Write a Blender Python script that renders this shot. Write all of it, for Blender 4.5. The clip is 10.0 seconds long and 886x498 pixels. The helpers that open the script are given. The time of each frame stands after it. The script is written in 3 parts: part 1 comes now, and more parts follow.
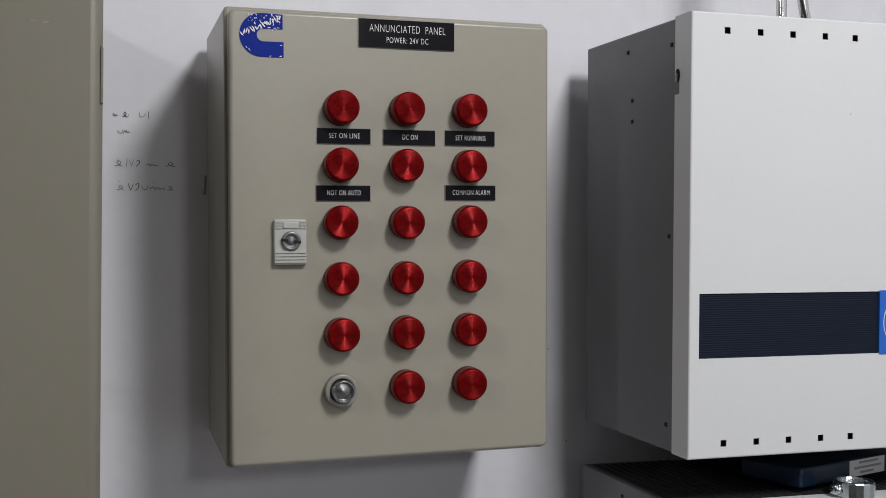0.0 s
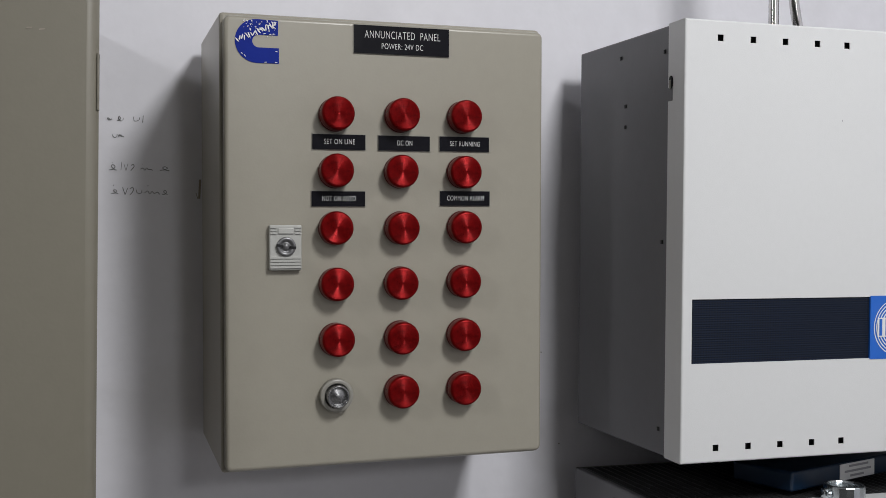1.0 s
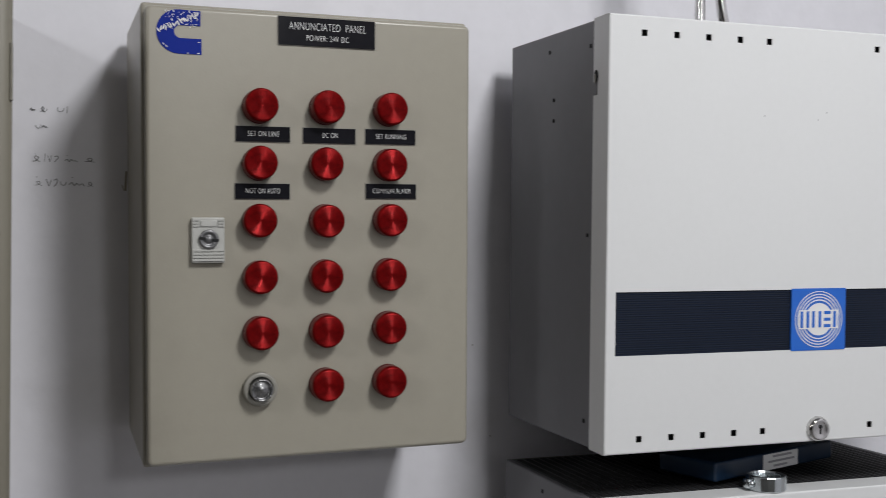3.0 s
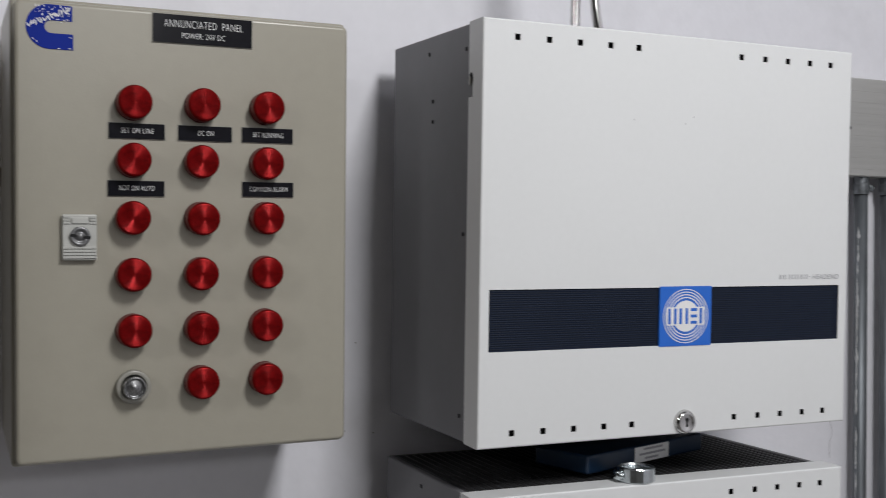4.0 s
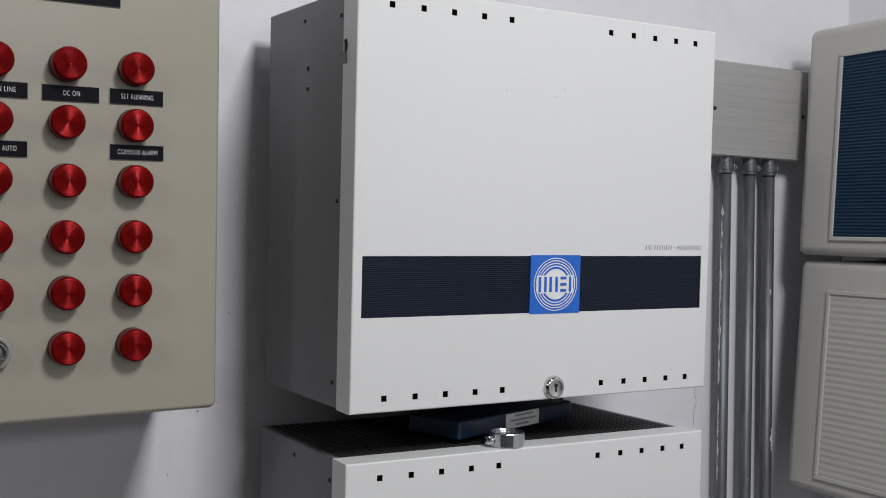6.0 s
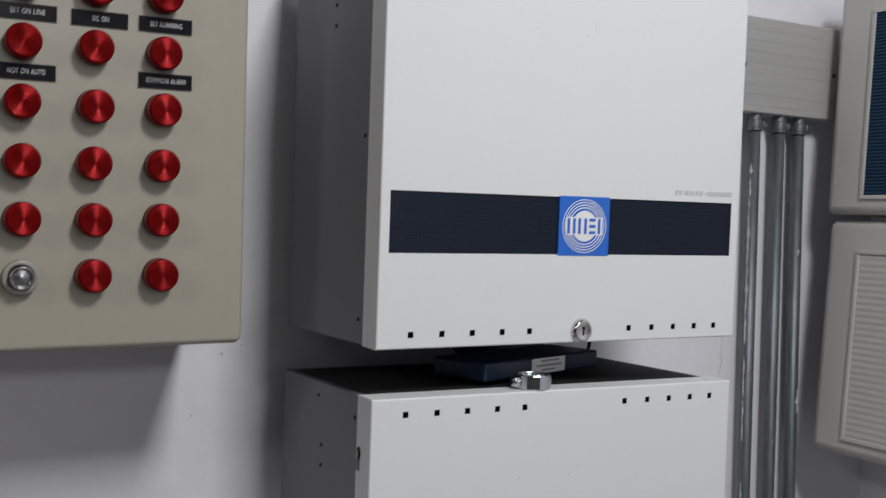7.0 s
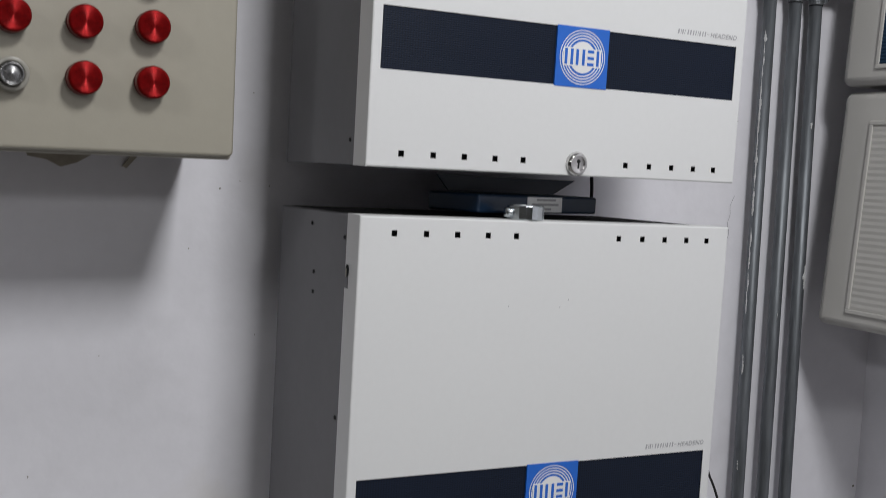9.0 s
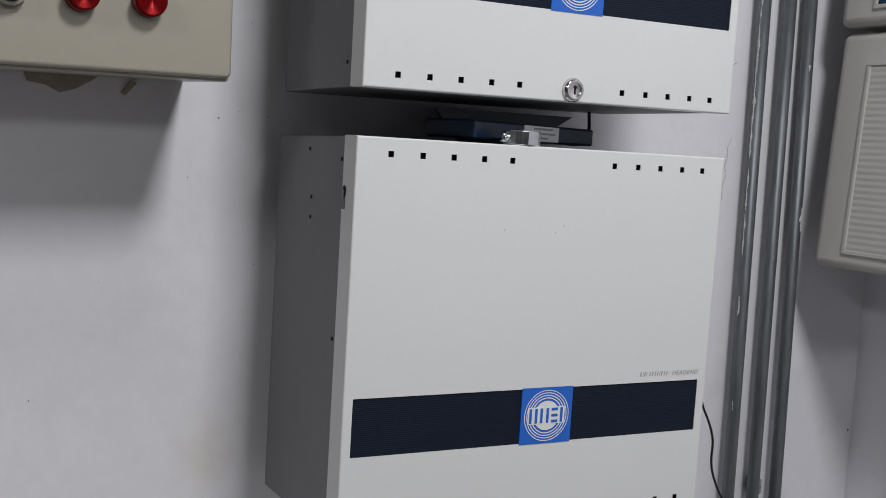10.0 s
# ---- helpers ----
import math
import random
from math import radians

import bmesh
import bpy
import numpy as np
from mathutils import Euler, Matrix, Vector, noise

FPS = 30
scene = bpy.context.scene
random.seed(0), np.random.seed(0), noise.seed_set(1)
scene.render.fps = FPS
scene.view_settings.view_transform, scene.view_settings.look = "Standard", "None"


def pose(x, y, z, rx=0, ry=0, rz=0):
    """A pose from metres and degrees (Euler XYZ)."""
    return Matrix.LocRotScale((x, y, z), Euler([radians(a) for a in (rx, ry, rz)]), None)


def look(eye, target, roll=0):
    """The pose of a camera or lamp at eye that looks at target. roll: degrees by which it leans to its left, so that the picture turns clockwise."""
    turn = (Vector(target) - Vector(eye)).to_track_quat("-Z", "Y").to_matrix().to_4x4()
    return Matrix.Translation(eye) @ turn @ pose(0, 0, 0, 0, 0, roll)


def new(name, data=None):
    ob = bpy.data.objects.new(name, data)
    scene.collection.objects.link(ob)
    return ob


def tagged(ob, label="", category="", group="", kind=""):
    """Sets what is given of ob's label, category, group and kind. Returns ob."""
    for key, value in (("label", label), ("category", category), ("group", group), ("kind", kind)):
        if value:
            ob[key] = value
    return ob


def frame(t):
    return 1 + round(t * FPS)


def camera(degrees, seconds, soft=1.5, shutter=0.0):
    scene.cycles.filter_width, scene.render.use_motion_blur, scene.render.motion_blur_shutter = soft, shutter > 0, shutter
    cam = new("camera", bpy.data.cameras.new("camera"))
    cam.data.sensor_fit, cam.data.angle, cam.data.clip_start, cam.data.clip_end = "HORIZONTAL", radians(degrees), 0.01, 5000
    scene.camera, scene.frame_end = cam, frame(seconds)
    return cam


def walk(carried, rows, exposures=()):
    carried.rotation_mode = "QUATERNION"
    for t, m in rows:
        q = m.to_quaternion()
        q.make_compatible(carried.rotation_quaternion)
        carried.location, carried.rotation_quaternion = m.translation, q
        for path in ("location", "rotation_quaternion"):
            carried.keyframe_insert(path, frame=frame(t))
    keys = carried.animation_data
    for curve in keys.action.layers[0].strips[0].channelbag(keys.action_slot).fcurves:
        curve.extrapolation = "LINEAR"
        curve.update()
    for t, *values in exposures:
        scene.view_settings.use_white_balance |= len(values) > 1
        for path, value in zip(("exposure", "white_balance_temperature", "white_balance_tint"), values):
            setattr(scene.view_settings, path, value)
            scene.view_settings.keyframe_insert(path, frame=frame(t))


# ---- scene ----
cam = camera(45.0, 10.0, soft=0.65, shutter=0.5)
PATH = [
    (0, (-0.079, -1.152, 1.193), (0.469, 0.771, 1.193), 0.4),
    (0.5, (-0.079, -1.155, 1.198), (0.468, 0.769, 1.202), 0.4),
    (1, (-0.084, -1.155, 1.201), (0.482, 0.764, 1.195), 0.5),
    (1.5, (-0.081, -1.156, 1.199), (0.482, 0.764, 1.193), 0.5),
    (2, (-0.077, -1.156, 1.201), (0.483, 0.764, 1.186), 0.5),
    (3.5, (-0.043, -1.175, 1.201), (0.674, 0.692, 1.186), 0.7),
    (4, (-0.031, -1.189, 1.199), (0.766, 0.646, 1.185), 0.8),
    (4.5, (-0.029, -1.194, 1.189), (0.861, 0.597, 1.169), 0.7),
    (5, (-0.026, -1.205, 1.184), (0.902, 0.567, 1.166), 0.7),
    (6.5, (-0.024, -1.192, 1.167), (0.98, 0.537, 1.128), 1.4),
    (7, (-0.028, -1.186, 1.125), (0.935, 0.566, 1.076), 1.9),
    (7.5, (-0.018, -1.19, 1.101), (0.89, 0.591, 1.029), 2.4),
    (8, (0.003, -1.203, 1.063), (0.911, 0.575, 0.953), 2.6),
    (8.5, (0.01, -1.209, 1.036), (0.913, 0.569, 0.895), 2.8),
    (9, (0.012, -1.211, 1.005), (0.92, 0.565, 0.856), 3.2),
    (9.5, (0.018, -1.207, 0.963), (0.921, 0.568, 0.782), 3.4),
    (10, (0.014, -1.226, 0.952), (0.919, 0.547, 0.761), 3.4),
]
walk(cam, [(t, look(eye, target, roll)) for t, eye, target, roll in PATH], [(0.0, 0.0), (6.5, 0.0), (8.0, 0.08), (10.0, 0.14)])

# ---- light in an indoor plant room: three fixtures set by shadows, one added ----
world = bpy.data.worlds.new("world")
scene.world = world
world.use_nodes = True
world.node_tree.nodes["Background"].inputs[0].default_value = (0.02, 0.02, 0.02, 1)
world.node_tree.nodes["Background"].inputs[1].default_value = 0.05


def ceiling_lamp(x, y, z, watts, wide=0.32):
    data = bpy.data.lights.new("batten_light", "AREA")
    data.shape, data.size, data.size_y, data.energy = "RECTANGLE", wide, 0.40, watts
    data.color = (0.992, 0.992, 0.995)
    ob = new("batten_light", data)
    ob.matrix_world = look((x, y, z), (x, y + 0.5, z - 1))
    return ob


ceiling_lamp(0.57, -1.50, 2.18, 20.0, 0.30)
ceiling_lamp(0.60, -4.40, 2.16, 16.5)
ceiling_lamp(-1.80, -1.55, 2.16, 13.5)
# Unseen extra fill, placed by repeating the row; no shadow shows it.
ceiling_lamp(-1.80, -5.10, 2.16, 3)


# ---- materials ----
def material(name, color, rough=0.5, metal=0.0, vary=0.06, grain=40.0, blotch=3.0, bump=0.0, bump_scale=400.0,
             rough_vary=0.08, spec=0.5, coat=0.0, stretch=(1, 1, 1), dirt=None, dirt_amount=0.0):
    m = bpy.data.materials.new(name)
    m.use_nodes = True
    nt = m.node_tree
    b = nt.nodes["Principled BSDF"]
    co = nt.nodes.new("ShaderNodeTexCoord")
    mp = nt.nodes.new("ShaderNodeMapping")
    mp.inputs["Scale"].default_value = stretch
    nt.links.new(co.outputs["Object"], mp.inputs[0])

    def tex(scale, detail=4.0):
        n = nt.nodes.new("ShaderNodeTexNoise")
        n.inputs["Scale"].default_value, n.inputs["Detail"].default_value = scale, detail
        nt.links.new(mp.outputs[0], n.inputs["Vector"])
        return n

    fine, wide = tex(grain), tex(blotch, 5.0)
    mixed = nt.nodes.new("ShaderNodeMath")
    mixed.operation = "ADD"
    nt.links.new(fine.outputs[0], mixed.inputs[0])
    nt.links.new(wide.outputs[0], mixed.inputs[1])
    ramp = nt.nodes.new("ShaderNodeMapRange")
    ramp.inputs[1].default_value, ramp.inputs[2].default_value = 0.6, 1.4
    ramp.inputs[3].default_value, ramp.inputs[4].default_value = 1 - vary, 1 + vary
    nt.links.new(mixed.outputs[0], ramp.inputs[0])
    tint = nt.nodes.new("ShaderNodeVectorMath")
    tint.operation = "SCALE"
    tint.inputs[0].default_value = color
    nt.links.new(ramp.outputs[0], tint.inputs["Scale"])
    out = tint.outputs[0]
    if dirt:
        spots = tex(blotch * 4, 8.0)
        cut = nt.nodes.new("ShaderNodeMapRange")
        cut.inputs[1].default_value, cut.inputs[2].default_value = 0.56, 0.74
        cut.inputs[4].default_value = dirt_amount
        nt.links.new(spots.outputs[0], cut.inputs[0])
        mix = nt.nodes.new("ShaderNodeMix")
        mix.data_type = "RGBA"
        nt.links.new(cut.outputs[0], mix.inputs[0])
        nt.links.new(out, mix.inputs[6])
        mix.inputs[7].default_value = (*dirt, 1)
        out = mix.outputs[2]
    nt.links.new(out, b.inputs["Base Color"])
    rr = nt.nodes.new("ShaderNodeMapRange")
    rr.inputs[1].default_value, rr.inputs[2].default_value = 0.3, 0.7
    rr.inputs[3].default_value, rr.inputs[4].default_value = max(0.02, rough - rough_vary), min(1, rough + rough_vary)
    nt.links.new(wide.outputs[0], rr.inputs[0])
    nt.links.new(rr.outputs[0], b.inputs["Roughness"])
    b.inputs["Metallic"].default_value = metal
    b.inputs["Specular IOR Level"].default_value = spec
    b.inputs["Coat Weight"].default_value = coat
    if bump:
        relief = tex(bump_scale, 2.0)
        bp = nt.nodes.new("ShaderNodeBump")
        bp.inputs["Strength"].default_value, bp.inputs["Distance"].default_value = bump, 0.001
        nt.links.new(relief.outputs[0], bp.inputs["Height"])
        nt.links.new(bp.outputs[0], b.inputs["Normal"])
    return m


PLASTER = material("painted_plaster", (0.775, 0.77, 0.818), 0.7, vary=0.03, grain=60, blotch=2.2, bump=0.25, bump_scale=90,
                   dirt=(0.42, 0.41, 0.43), dirt_amount=0.16)


def stain(m, centre, size, color, amount):
    """A soft-edged, uneven stain of that half width and half height on a surface."""
    nt = m.node_tree
    b = nt.nodes["Principled BSDF"]
    co = nt.nodes.new("ShaderNodeTexCoord")
    mp = nt.nodes.new("ShaderNodeMapping")
    mp.inputs["Scale"].default_value = [1 / v for v in size]
    mp.inputs["Location"].default_value = [-c / v for c, v in zip(centre, size)]
    nt.links.new(co.outputs["Object"], mp.inputs[0])
    away = nt.nodes.new("ShaderNodeVectorMath")
    away.operation = "LENGTH"
    nt.links.new(mp.outputs[0], away.inputs[0])
    rough_edge = nt.nodes.new("ShaderNodeTexNoise")
    rough_edge.inputs["Scale"].default_value, rough_edge.inputs["Detail"].default_value = 26.0, 6.0
    nt.links.new(co.outputs["Object"], rough_edge.inputs["Vector"])
    both = nt.nodes.new("ShaderNodeMath")
    both.operation = "ADD"
    nt.links.new(away.outputs["Value"], both.inputs[0])
    nt.links.new(rough_edge.outputs[0], both.inputs[1])
    fade = nt.nodes.new("ShaderNodeMapRange")
    fade.inputs[1].default_value, fade.inputs[2].default_value = 0.7, 1.5
    fade.inputs[3].default_value, fade.inputs[4].default_value = amount, 0.0
    nt.links.new(both.outputs[0], fade.inputs[0])
    mix = nt.nodes.new("ShaderNodeMix")
    mix.data_type = "RGBA"
    nt.links.new(fade.outputs[0], mix.inputs[0])
    nt.links.new(b.inputs["Base Color"].links[0].from_socket, mix.inputs[6])
    mix.inputs[7].default_value = (*color, 1)
    nt.links.new(mix.outputs[2], b.inputs["Base Color"])


stain(PLASTER, (0.335, -0.01, 0.575), (0.05, 0.05, 0.075), (0.60, 0.55, 0.45), 0.35)
stain(PLASTER, (0.385, -0.01, 0.985), (0.04, 0.05, 0.05), (0.45, 0.43, 0.42), 0.30)
stain(PLASTER, (-0.02, -0.01, 1.03), (0.10, 0.05, 0.06), (0.48, 0.46, 0.45), 0.25)
# Tones of the unseen surfaces, set for the light they bounce.
WALL_GREY = material("unseen_wall_grey", (0.18, 0.165, 0.145), 0.7, vary=0.12, grain=30, blotch=1.5, bump=0.3, bump_scale=60)
FLOOR_GREY = material("unseen_floor_grey", (0.22, 0.213, 0.203), 0.6, vary=0.12, grain=30, blotch=1.5, bump=0.3, bump_scale=60)
CEILING = material("unseen_ceiling_grey", (0.30, 0.30, 0.30), 0.8, vary=0.03)
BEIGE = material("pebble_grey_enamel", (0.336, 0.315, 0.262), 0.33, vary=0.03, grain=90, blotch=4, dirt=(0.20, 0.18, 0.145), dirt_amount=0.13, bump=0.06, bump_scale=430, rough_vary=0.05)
# Darker copy of the annunciator's beige, for the tall cabinet.
BEIGE_CAB = material("darker_beige_enamel", (0.205, 0.190, 0.150), 0.42, vary=0.03, grain=80, blotch=3, bump=0.06, bump_scale=320)
WHITE = material("white_powder_coat", (0.695, 0.702, 0.705), 0.38, vary=0.015, grain=140, blotch=5, bump=0.08, bump_scale=900, rough_vary=0.04)
STEEL_GREY = material("grey_painted_steel", (0.138, 0.137, 0.148), 0.48, vary=0.05, grain=80, blotch=4, bump=0.08, bump_scale=500)
# For dark screws, and for shade painted on the cabinet tops.
STEEL_AND_SHADE = material("dark_steel_and_shade", (0.024, 0.024, 0.027), 0.5, vary=0.08, bump=0.08)
# Near-black for rubber parts and for the unlit depth of holes.
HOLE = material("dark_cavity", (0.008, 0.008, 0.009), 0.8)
RED = material("red_lamp_plastic", (0.158, 0.0023, 0.003), 0.34, metal=0.45, spec=0.1, vary=0.45, grain=330, blotch=95, rough_vary=0.08)
RED_SIDE = material("deep_red_plastic", (0.08, 0.003, 0.004), 0.3, vary=0.06)
CLEAR = material("silvered_clear_plastic", (0.28, 0.28, 0.285), 0.30, metal=0.85, vary=0.3, grain=260, blotch=110, coat=0.5, bump=0.1, bump_scale=210)
COLLAR = material("pale_grey_plastic", (0.28, 0.27, 0.24), 0.35, vary=0.04)
BLACK = material("black_engraved_plastic", (0.009, 0.009, 0.012), 0.2, vary=0.1, grain=120, blotch=30, rough_vary=0.03, spec=0.12)
INK = material("white_lettering", (0.74, 0.74, 0.74), 0.5)
LOCK_METAL = material("dull_lock_metal", (0.20, 0.20, 0.205), 0.35, metal=0.6)
LOCK_GREY = material("light_grey_plastic", (0.46, 0.46, 0.435), 0.4, vary=0.04)
ZINC_CAST = material("cast_zinc", (0.21, 0.225, 0.24), 0.36, metal=0.7, vary=0.3, grain=180, blotch=60, bump=0.3, bump_scale=260)
CHROME = material("worn_chrome", (0.62, 0.61, 0.60), 0.16, metal=1.0, vary=0.06, grain=200, blotch=60)
ZINC = material("zinc_plated_steel", (0.62, 0.66, 0.68), 0.22, metal=1.0, vary=0.1, grain=150, blotch=50)
BLUE = material("blue_print", (0.012, 0.125, 0.56), 0.4, vary=0.04)
EMBLEM = material("blue_sticker", (0.004, 0.020, 0.25), 0.5, vary=0.08, bump=0.10, bump_scale=170, rough_vary=0.05, spec=0.12)
PAPER = material("white_print_and_glints", (0.76, 0.76, 0.76), 0.5, vary=0.03)
GREY_INK = material("grey_print", (0.34, 0.34, 0.36), 0.5)
PIPE = material("grey_conduit", (0.150, 0.162, 0.176), 0.48, metal=0.6, vary=0.45, grain=150, blotch=40, bump=0.3, bump_scale=240, stretch=(1, 1, 0.12))
DUCT = material("grey_trunking_box", (0.39, 0.384, 0.378), 0.45, vary=0.07, grain=70, blotch=6, stretch=(0.15, 1, 3.0), bump=0.1, bump_scale=160)
GROOVE = material("grey_scored_line", (0.365, 0.359, 0.353), 0.6)
IVORY = material("ivory_moulded_plastic", (0.50, 0.49, 0.463), 0.42, vary=0.02, bump=0.05, bump_scale=600)
BLUE_RIB = material("blue_tinted_cover", (0.012, 0.036, 0.072), 0.5, vary=0.08, spec=0.15)
TRAY = material("navy_plastic", (0.006, 0.021, 0.050), 0.35, vary=0.1)
PENCIL = material("graphite_marks", (0.13, 0.13, 0.135), 0.7, vary=0.3, grain=300)
DRIP = material("dried_plaster_splash", (0.54, 0.545, 0.55), 0.8, vary=0.3, bump=0.4, bump_scale=200)
CARD = material("torn_brown_card", (0.33, 0.295, 0.245), 0.8, vary=0.25, grain=100, blotch=20, bump=0.4, bump_scale=200)
WORN = material("worn_grey_paint", (0.185, 0.172, 0.140), 0.6, vary=0.3, grain=200, blotch=40)
RUBBER = material("black_cable", (0.012, 0.012, 0.013), 0.5)


def perforated(name, color, pitch):
    """Dark sheet with fine rows of punched holes."""
    m = material(name, color, 0.45, vary=0.05, spec=0.15)
    nt = m.node_tree
    b = nt.nodes["Principled BSDF"]
    co = nt.nodes.new("ShaderNodeTexCoord")
    sep = nt.nodes.new("ShaderNodeSeparateXYZ")
    nt.links.new(co.outputs["Object"], sep.inputs[0])

    def math_node(op, a, c=None):
        n = nt.nodes.new("ShaderNodeMath")
        n.operation = op
        for i, v in enumerate((a, c)):
            if v is None:
                continue
            if isinstance(v, (int, float)):
                n.inputs[i].default_value = v
            else:
                nt.links.new(v, n.inputs[i])
        return n.outputs[0]

    fx = math_node("SUBTRACT", math_node("FRACT", math_node("MULTIPLY", sep.outputs[0], 1 / pitch)), 0.5)
    fz = math_node("SUBTRACT", math_node("FRACT", math_node("MULTIPLY", sep.outputs[2], 1 / pitch)), 0.5)
    r = math_node("ADD", math_node("MULTIPLY", fx, fx), math_node("MULTIPLY", fz, fz))
    hole = math_node("LESS_THAN", r, 0.085)
    mix = nt.nodes.new("ShaderNodeMix")
    mix.data_type = "RGBA"
    nt.links.new(hole, mix.inputs[0])
    nt.links.new(b.inputs["Base Color"].links[0].from_socket, mix.inputs[6])
    mix.inputs[7].default_value = (0.006, 0.008, 0.013, 1)
    nt.links.new(mix.outputs[2], b.inputs["Base Color"])
    return m


GRILLE = perforated("perforated_navy_sheet", (0.008, 0.0135, 0.029), 0.0028)


# ---- builders ----
def thing(name, label, category, m=Matrix(), group="", kind=""):
    ob = new(name)
    ob.empty_display_size = 0.05
    ob.matrix_world = m
    return tagged(ob, label, category, group, kind)


def part(name, bm, mat, parent=None, label=""):
    if isinstance(bm, bpy.types.Mesh):
        me = bm
    else:
        bmesh.ops.recalc_face_normals(bm, faces=bm.faces)
        me = bpy.data.meshes.new(name)
        bm.to_mesh(me)
        bm.free()
        me.materials.append(mat)
    ob = new(name, me)
    ob.parent = parent
    if label:
        ob["label"] = label
    return ob


def box(x0, x1, y0, y1, z0, z1, bevel=0.0, segments=2, bm=None):
    own = bmesh.new()
    bmesh.ops.create_cube(own, size=1.0)
    for v in own.verts:
        v.co = Vector(((x0 + x1) / 2 + v.co.x * (x1 - x0), (y0 + y1) / 2 + v.co.y * (y1 - y0), (z0 + z1) / 2 + v.co.z * (z1 - z0)))
    if bevel:
        bmesh.ops.bevel(own, geom=list(own.edges), offset=bevel, segments=segments, affect="EDGES", profile=0.5)
        if segments > 1:
            for f in own.faces:
                f.smooth = f.calc_area() < 40 * bevel * bevel
    if bm is None:
        return own
    me = bpy.data.meshes.new("tmp")
    own.to_mesh(me)
    own.free()
    bm.from_mesh(me)
    bpy.data.meshes.remove(me)
    return bm


def lathe(profile, segments=32, axis="-y", smooth=True):
    """Turned solid from (radius, height) pairs; its axis points to -y (out of the wall) or to z."""
    bm = bmesh.new()
    rings = []
    for r, h in profile:
        if r < 1e-6:
            p = (0, -h, 0) if axis == "-y" else (0, 0, h)
            rings.append([bm.verts.new(p)])
            continue
        ring = []
        for k in range(segments):
            a = 2 * math.pi * k / segments
            c, s = r * math.cos(a), r * math.sin(a)
            ring.append(bm.verts.new((c, -h, s) if axis == "-y" else (c, s, h)))
        rings.append(ring)
    for a, b in zip(rings, rings[1:]):
        for k in range(segments):
            n = (k + 1) % segments
            if len(a) == 1 and len(b) == 1:
                continue
            if len(a) == 1:
                f = bm.faces.new((a[0], b[k], b[n]))
            elif len(b) == 1:
                f = bm.faces.new((a[k], a[n], b[0]))
            else:
                f = bm.faces.new((a[k], a[n], b[n], b[k]))
            f.smooth = smooth
    return bm


def tube(points, radius, segments=14, bm=None, closed_ends=True):
    """A round bar along points."""
    bm = bm or bmesh.new()
    pts = [Vector(p) for p in points]
    rings = []
    up = None
    for i, p in enumerate(pts):
        d = (pts[min(i + 1, len(pts) - 1)] - pts[max(i - 1, 0)]).normalized()
        if up is None:
            up = Vector((0, 1, 0)) if abs(d.y) < 0.9 else Vector((1, 0, 0))
        side = d.cross(up).normalized()
        up = side.cross(d).normalized()
        rings.append([bm.verts.new(p + radius * (math.cos(a) * side + math.sin(a) * up)) for a in (2 * math.pi * k / segments for k in range(segments))])
    for a, b in zip(rings, rings[1:]):
        for k in range(segments):
            n = (k + 1) % segments
            bm.faces.new((a[k], a[n], b[n], b[k])).smooth = True
    if closed_ends:
        bm.faces.new(rings[0][::-1])
        bm.faces.new(rings[-1])
    return bm


def smooth_path(points, steps=8):
    """Catmull-Rom curve through points."""
    p = [Vector(q) for q in points]
    p = [2 * p[0] - p[1], *p, 2 * p[-1] - p[-2]]
    out = []
    for i in range(1, len(p) - 2):
        for s in range(steps):
            t = s / steps
            out.append(0.5 * (2 * p[i] + (p[i + 1] - p[i - 1]) * t + (2 * p[i - 1] - 5 * p[i] + 4 * p[i + 1] - p[i + 2]) * t * t
                              + (3 * p[i] - p[i - 1] - 3 * p[i + 1] + p[i + 2]) * t ** 3))
    out.append(p[-2])
    return out


def lettering(text, width, height, mat, parent, x, y, z, weight=0.0, name="lettering", slant=0.0):
    """Raised capitals of that width and height, centred at x, z on a face that looks to -y."""
    cu = bpy.data.curves.new("text", "FONT")
    cu.body, cu.size, cu.offset, cu.space_character, cu.shear = text, 1.0, weight, 1.12, slant
    ob = bpy.data.objects.new("text", cu)
    me = bpy.data.meshes.new_from_object(ob)
    bpy.data.objects.remove(ob)
    co = np.array([v.co for v in me.vertices])
    lo, hi = co.min(0), co.max(0)
    size = hi - lo
    me.transform(Matrix.Translation((x, y, z)) @ Matrix.Rotation(radians(90), 4, "X")
                 @ Matrix.Diagonal((width / size[0], height / size[1], 1, 1)) @ Matrix.Translation((-(lo[0] + hi[0]) / 2, -(lo[1] + hi[1]) / 2, 0)))
    me.materials.clear()
    me.materials.append(mat)
    ob = new(name, me)
    ob.parent = parent
    return ob


def outline(points, y, depth):
    """A flat plate from an outline in x, z, facing -y, with its thickness."""
    bm = bmesh.new()
    front = [bm.verts.new((x, y - depth, z)) for x, z in points]
    back = [bm.verts.new((x, y, z)) for x, z in points]
    bm.faces.new(front)
    bm.faces.new(back[::-1])
    n = len(points)
    for i in range(n):
        bm.faces.new((front[i], front[(i + 1) % n], back[(i + 1) % n], back[i]))
    return bm


